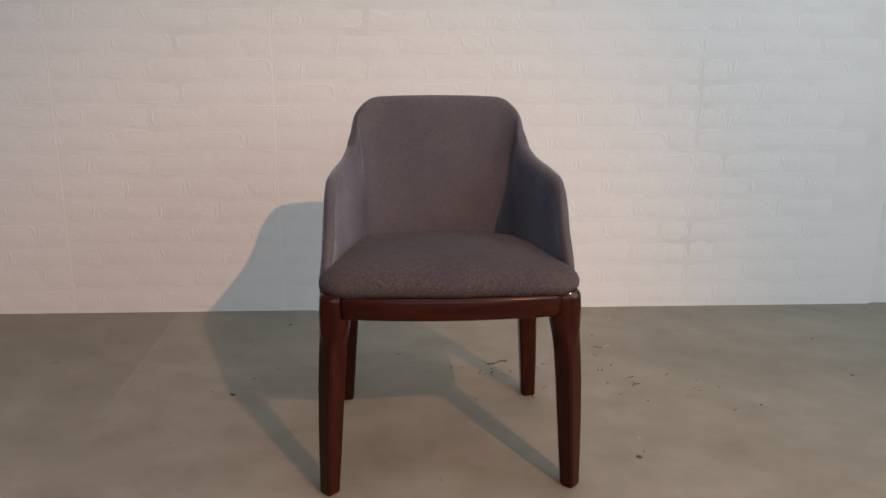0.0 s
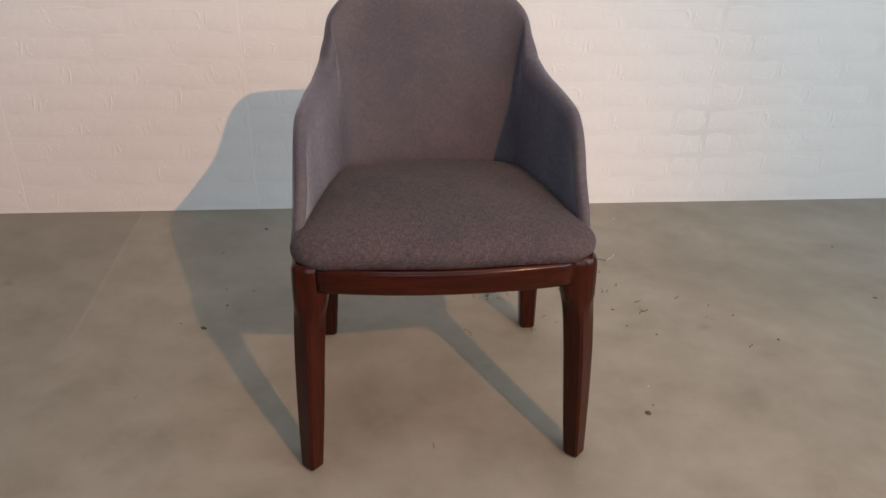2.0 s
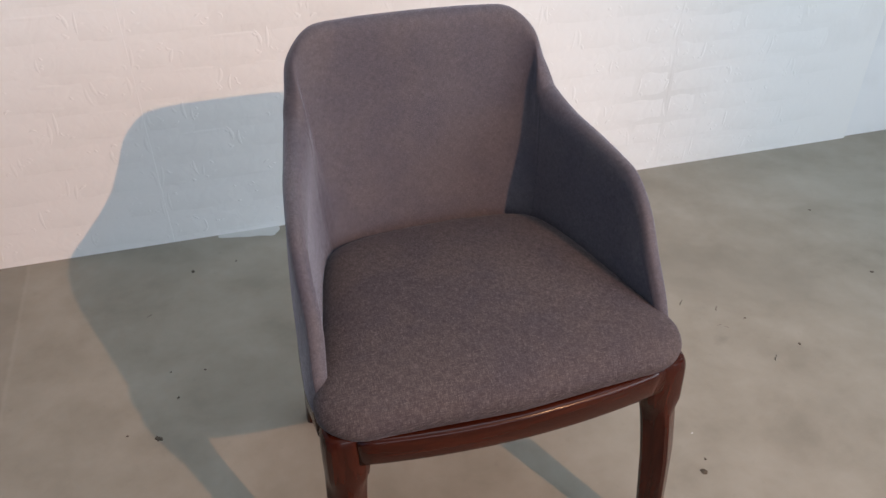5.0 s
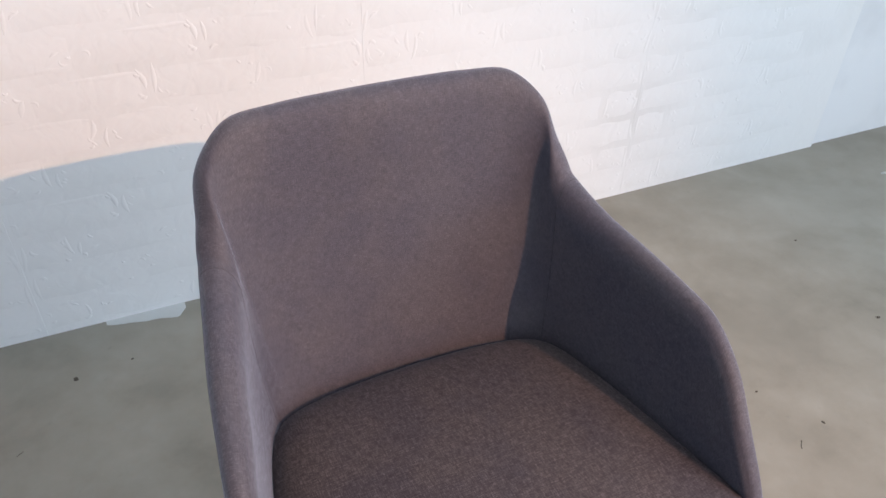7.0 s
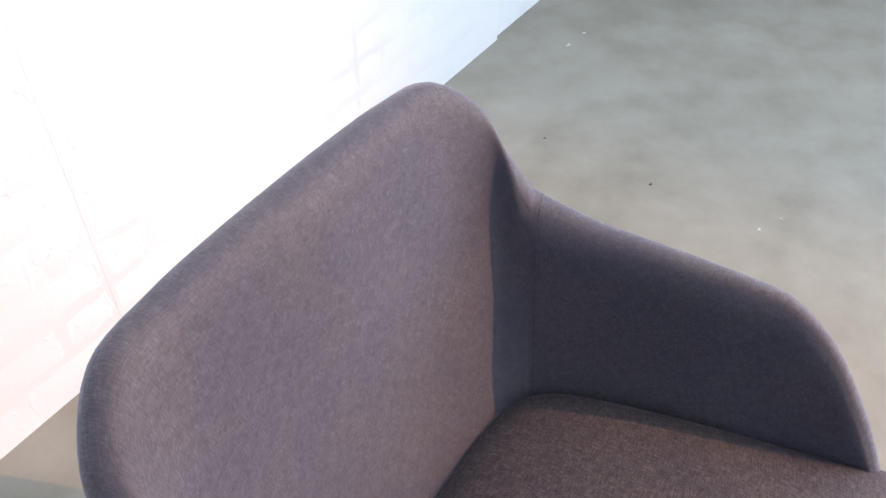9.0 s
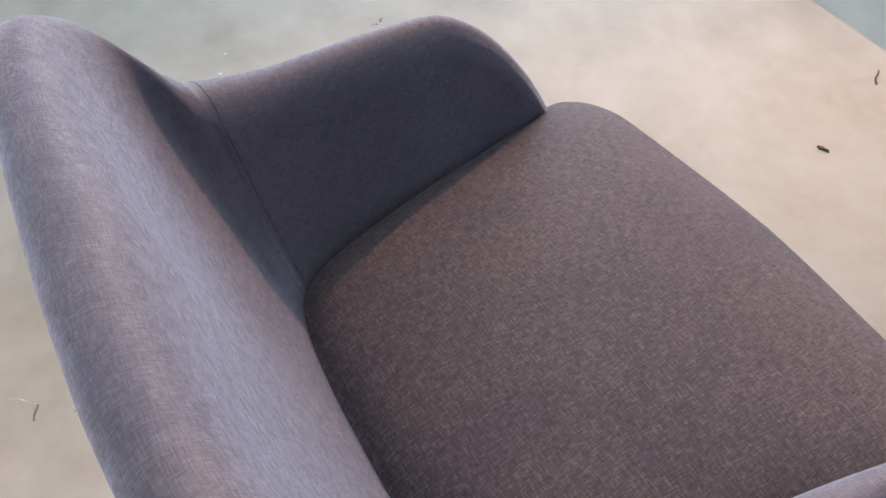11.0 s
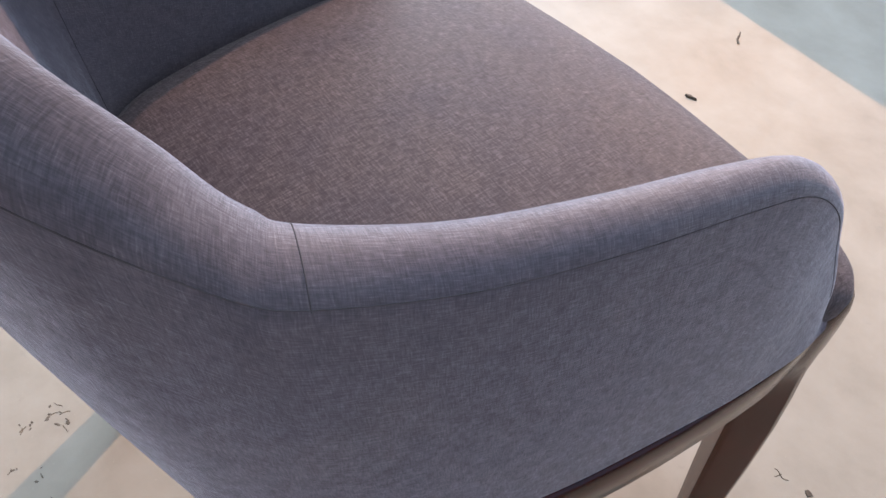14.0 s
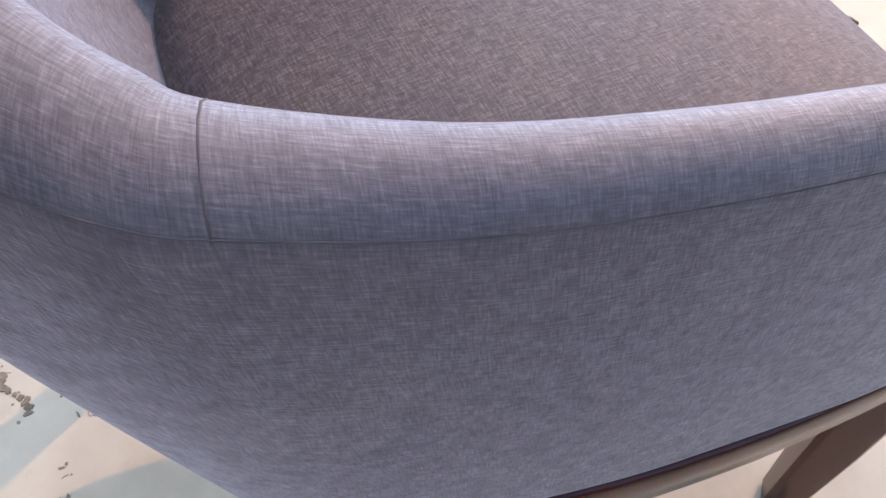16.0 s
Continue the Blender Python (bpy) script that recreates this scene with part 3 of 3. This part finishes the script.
def crumbs(size, n, ragged=0.5):
    """A scatter of residue flakes with a few thin streaks between them."""
    def build(b, g):
        for _ in range(n):
            blob(b, g.gauss(0, size * 0.5), g.gauss(0, size * 0.32), size * g.uniform(0.07, 0.22), g, 0.0009, g.uniform(1, 1.7), g.uniform(0, 3))
        for _ in range(int(n * ragged)):
            p = np.array((g.gauss(0, size * 0.4), g.gauss(0, size * 0.25)))
            pts = [p]
            a = g.uniform(0, 6.28)
            for _k in range(5):
                a += g.uniform(-0.8, 0.8)
                pts.append(pts[-1] + size * 0.13 * np.array((math.cos(a), math.sin(a))))
            thread(b, pts, 0.0012, g)
    return build


def smear(length, width):
    """A long crust of dried residue: overlapping ragged flakes along a bent line, crumbs round it."""
    def build(b, g):
        n = 9
        for k in range(n):
            f = k / (n - 1) - 0.5
            blob(b, f * length, 0.12 * length * math.sin(f * 5), width * g.uniform(0.45, 0.8) * (0.6 if abs(f) < 0.12 else 1.0), g, 0.0012, g.uniform(1.0, 1.3), g.uniform(0, 3))
        for _ in range(7):
            blob(b, g.uniform(-0.7, 0.7) * length, g.gauss(0, width), width * g.uniform(0.08, 0.22), g, 0.0008)
        thread(b, [(length * (0.45 + 0.04 * k), width * (-0.6 + 0.35 * k)) for k in range(5)], 0.0012, g)
    return build


def fork(size):
    """A bent twig-like streak with a side branch."""
    def build(b, g):
        thread(b, [(size * (k / 6 - 0.5), size * 0.15 * math.sin(k * 0.9)) for k in range(7)], size * 0.07, g)
        thread(b, [(size * (0.05 + 0.05 * k), size * (0.02 + 0.10 * k)) for k in range(5)], size * 0.055, g)
        blob(b, size * 0.05, size * 0.02, size * 0.09, g, 0.0012)
    return build


def sliver(length):
    def build(b, g):
        thread(b, [(length * (k / 5 - 0.5), length * 0.06 * math.sin(k)) for k in range(6)], length * 0.11, g)
    return build


FLAKE_L, CRUMB_L, STREAK_L = "small dark dried flake lying on the concrete floor", "scatter of dark dried residue stuck to the concrete floor", "thin dark streak of dried residue on the concrete floor"
FLAKES = [(0.546, 1.575, 0.009), (0.673, 1.866, 0.0035), (0.905, 1.935, 0.003), (0.968, 1.817, 0.004), (1.334, 1.986, 0.005), (-0.454, 1.995, 0.008), (-0.355, 2.558, 0.006),
          (-0.243, 2.569, 0.003), (-0.411, 2.100, 0.004), (-0.424, 2.186, 0.003), (-0.350, 2.170, 0.003), (-0.515, 2.022, 0.003), (0.567, 1.599, 0.0035), (-0.229, 1.339, 0.006),
          (0.611, 1.911, 0.003), (0.660, 2.374, 0.004), (0.567, 2.450, 0.005), (0.009, 2.257, 0.0035), (1.387, 2.287, 0.004)]
STREAKS = [(0.650, 2.264, 0.030, -20), (0.790, 2.035, 0.022, 50), (0.860, 1.988, 0.018, 60), (0.831, 1.933, 0.010, 10), (0.843, 1.920, 0.010, -40), (0.409, 1.974, 0.018, 40),
           (0.454, 1.939, 0.014, -30), (0.677, 2.024, 0.022, 20), (-0.467, 2.404, 0.014, 35), (-0.555, 1.730, 0.012, 70), (0.079, 1.516, 0.016, 100)]
CHIPS = [(0.580, 1.665, 0.0025), (1.895, 2.424, 0.008), (1.293, 1.720, 0.005), (1.358, 1.683, 0.004), (0.773, 2.538, 0.005), (1.998, 2.410, 0.006)]
CRUMBS = [(0.375, 2.027, 0.020, 8), (0.280, 2.100, 0.022, 7), (0.245, 2.096, 0.015, 5), (0.197, 2.129, 0.012, 3), (0.166, 2.138, 0.012, 3), (0.337, 2.095, 0.012, 3), (0.387, 2.115, 0.016, 5),
          (0.420, 2.112, 0.012, 4), (0.447, 2.141, 0.014, 4), (0.472, 2.169, 0.012, 3), (0.383, 2.065, 0.016, 4), (0.310, 2.073, 0.012, 3), (0.605, 2.087, 0.016, 5), (0.620, 2.198, 0.014, 4),
          (0.647, 2.118, 0.012, 3), (0.558, 2.172, 0.012, 3), (0.596, 1.987, 0.012, 3), (0.450, 1.943, 0.014, 4), (0.365, 1.914, 0.014, 4), (0.206, 1.922, 0.014, 4), (1.272, 1.337, 0.022, 3)]
for k, (x, y, size) in enumerate(FLAKES):
    litter("flake", FLAKE_L, "debris", x, y, 37 * k, flake(size), 200 + k, LITTER)
for k, (x, y, length, turn) in enumerate(STREAKS):
    litter("streak", STREAK_L, "stain", x, y, turn, sliver(length), 225 + k, RESIDUE)
for k, (x, y, size) in enumerate(CHIPS):
    litter("paint_chip", "small white paint chip lying on the concrete floor", "debris", x, y, 50 * k, flake(size), 240 + k, CHIP)
for k, (x, y, size, n) in enumerate(CRUMBS):
    litter("residue", CRUMB_L, "debris", x, y, 61 * k, crumbs(size, n), 260 + k, RESIDUE)
litter("bark_chip", "elongated dark bark chip lying on the concrete floor", "debris", 0.398, 0.822, 12, lambda b, g: blob(b, 0, 0, 0.008, g, 0.004, 1.7), 301, LITTER)
litter("bark_chip", "flat brown bark chip lying on the concrete floor", "debris", -0.274, 1.330, 40, lambda b, g: blob(b, 0, 0, 0.009, g, 0.004, 1.5), 310, LITTER)
litter("twig", "thin straight dry twig lying on the concrete floor", "twig", 0.487, 0.556, -52, sliver(0.050), 302, LITTER)
litter("twig", "forked dry twig lying on the concrete floor", "twig", 0.675, 1.973, 45, fork(0.036), 303, LITTER)
litter("sliver", "thin dark wood sliver lying on the concrete floor", "debris", 0.885, 1.795, 50, sliver(0.020), 305, LITTER)
litter("sliver", "thin dark wood sliver lying on the concrete floor", "debris", -0.194, 1.346, 10, fork(0.020), 306, LITTER)
litter("straw", "thin pale straw lying on the concrete floor", "debris", 0.680, 2.275, 48, lambda b, g: thread(b, [(0.052 * (k / 7 - 0.5), 0.002 * math.sin(k)) for k in range(8)], 0.0018, g), 311, FILM)
litter("residue_smear", "brown crust of dried residue smeared on the concrete floor", "stain", 0.496, 2.096, -42, smear(0.030, 0.008), 307, RESIDUE)
litter("residue_smear", "larger brown crust of dried residue smeared on the concrete floor", "stain", 0.304, 2.166, 10, smear(0.062, 0.010), 308, RESIDUE)


def paint_smear(b, g):
    """A thin film of brushed paint along the wall base: it widens along the wall and ends blunt."""
    prev = None
    for k in range(49):
        f = k / 48
        w = (0.004 + 0.032 * f ** 0.8) * min(1.0, 6 * (1 - f) + 0.35) + 0.0025 * math.sin(17 * f) * f + g.uniform(-0.0006, 0.0006)
        x = 0.17 * f
        row = [b.verts.new((x, 0.010, 0.0003)), b.verts.new((x, -w * 0.9, 0.0003)), b.verts.new((x, -w, 0.0))]
        if prev:
            b.faces.new((prev[0], prev[1], row[1], row[0]))
            b.faces.new((prev[1], prev[2], row[2], row[1]))
        prev = row


wall_paint = litter("paint_smear", "white paint smeared on the floor along the wall base", "stain", 0, 0, 0, paint_smear, 309, FILM)
wall_paint.matrix_basis = BACK @ pose(0.118, -0.010, 0.0004)

# ------------------------------------------------------------------ bricks of the back wall
BRICK_JOINT = 0.007


def dab(verts, faces, points, width, height):
    """A short embossed ridge along points in the brick's face, tapering to its ends."""
    base, n = len(verts), len(points)
    for k, (x, z) in enumerate(points):
        ax, az = points[max(k - 1, 0)]
        bx, bz = points[min(k + 1, n - 1)]
        size = math.hypot(bx - ax, bz - az) or 1.0
        swell = 0.25 + 0.75 * math.sin(math.pi * k / (n - 1))
        ox, oz = -(bz - az) / size * width * swell, (bx - ax) / size * width * swell
        crown = -0.0003 - height * swell
        verts += [(x + ox * f, crown * g + 0.0001, z + oz * f) for f, g in ((1.3, -0.1), (0.75, 0.4), (0, 1.0), (-0.75, 0.4), (-1.3, -0.1))]
    for k in range(n - 1):
        for j in range(4):
            p = base + 5 * k + j
            faces.append((p, p + 1, p + 6, p + 5))


def brick_mesh(length, seed):
    """An embossed brick: soft uneven outline, a face that is not quite flat, and dabs and ridges crowding its ends."""
    rng = random.Random(seed)
    w, h = length - BRICK_JOINT, ROW_H - BRICK_JOINT
    n_x = 5 if length > 0.15 else 3
    ring = [(-w / 2 + w * k / n_x, -h / 2) for k in range(n_x)] + [(w / 2, -h / 2 + h * k / 2) for k in range(2)]
    ring += [(w / 2 - w * k / n_x, h / 2) for k in range(n_x)] + [(-w / 2, h / 2 - h * k / 2) for k in range(2)]
    verts, faces = [], []
    n = len(ring)
    for x, z in ring:
        verts.append((x, 0.0003, z))
    for x, z in ring:
        e = rng.uniform(0.008, 0.020)
        verts.append((x - math.copysign(min(e, abs(x)), x) * (abs(x) > w / 2 - 1e-6), -rng.uniform(0.00012, 0.00028), z - math.copysign(rng.uniform(0.006, 0.016), z) * (abs(z) > h / 2 - 1e-6)))
    for k in range(n):
        faces.append((k, (k + 1) % n, n + (k + 1) % n, n + k))
    verts.append((rng.uniform(-0.06, 0.06) * w, -rng.uniform(0.0002, 0.0005), rng.uniform(-0.04, 0.04) * h))
    for k in range(n):
        faces.append((n + k, n + (k + 1) % n, 2 * n))
    crowd = 0.5 if length > 0.15 else 0.85
    for end in (-1, 1):
        # upright ridge at the brick's end
        if rng.random() < crowd:
            x, z, tall = end * (w / 2 - rng.uniform(0.003, 0.009)), rng.uniform(-0.2, 0.2) * h, rng.uniform(0.18, 0.40) * h
            lean, bow = rng.uniform(-0.006, 0.006), rng.uniform(-0.005, 0.005)
            dab(verts, faces, [(x + lean * f + bow * f * f, z + tall * f) for f in (-1, -0.5, 0, 0.5, 1)], rng.uniform(0.0036, 0.0060), rng.uniform(0.0003, 0.0009))
        # short slanting dabs beside it
        for _ in range(rng.choice((1, 2, 3, 3) if length > 0.15 else (2, 2, 3, 4))):
            x, z = end * (w / 2 - rng.uniform(0.010, 0.040)), rng.uniform(-0.36, 0.36) * h
            a, size, bend = rng.choice((0.3, -0.7, -0.9, 2.4, 0.1)) + rng.uniform(-0.3, 0.3), rng.uniform(0.005, 0.011), rng.uniform(-0.9, 0.9)
            dab(verts, faces, [(x + size * f * math.cos(a + bend * f), z + size * f * math.sin(a + bend * f)) for f in (-1, -0.5, 0, 0.5, 1)], rng.uniform(0.0028, 0.0048), rng.uniform(0.0004, 0.0011))
    # long soft ridges along the upper and lower edge
    for edge in (-1, 1):
        if rng.random() < crowd:
            size = rng.uniform(0.15, 0.34) * w
            x, z = rng.uniform(-0.5, 0.5) * (w - 2 * size), edge * (h / 2 - rng.uniform(0.004, 0.012))
            dab(verts, faces, [(x + size * f, z + rng.uniform(-0.0015, 0.0015)) for f in (-1, -0.6, -0.2, 0.2, 0.6, 1)], rng.uniform(0.005, 0.008), rng.uniform(0.0002, 0.0006))
    return mesh_of("brick", verts, faces, FOAM)


FULL = [brick_mesh(PANEL_W * 2 / 7, 10 + k) for k in range(18)]
HALF = [brick_mesh(PANEL_W / 7, 40 + k) for k in range(10)]
rng = random.Random(5)
rest_v, rest_f = [], []
UNIT = PANEL_W / 7
r = 0
while JOINT0 + (r + 1) * ROW_H < ROOM_H:
    z = JOINT0 + (r + 0.5) * ROW_H
    for k in range(-4, 3):
        s = k * PANEL_W
        for size in ((2, 2, 2, 1) if r % 2 else (1, 2, 2, 2)):
            mid = s + size * UNIT / 2
            s += size * UNIT
            if s > PANEL_END + 0.01 or mid < -2.75:
                continue
            me = rng.choice(FULL if size == 2 else HALF)
            if -1.2 < mid and r < 14:
                ob = new("brick", me)
                ob.parent = wall_north
                ob.matrix_basis = pose(mid, 0, z)
            else:
                base = len(rest_v)
                rest_v += [(v.co.x + mid, v.co.y, v.co.z + z) for v in me.vertices]
                rest_f += [tuple(base + i for i in p.vertices) for p in me.polygons]
    r += 1
rest = child("brick_relief", mesh_of("brick_relief", rest_v, rest_f, FOAM), wall_north)
tagged(rest, "embossed white foam bricks", kind="stuff")
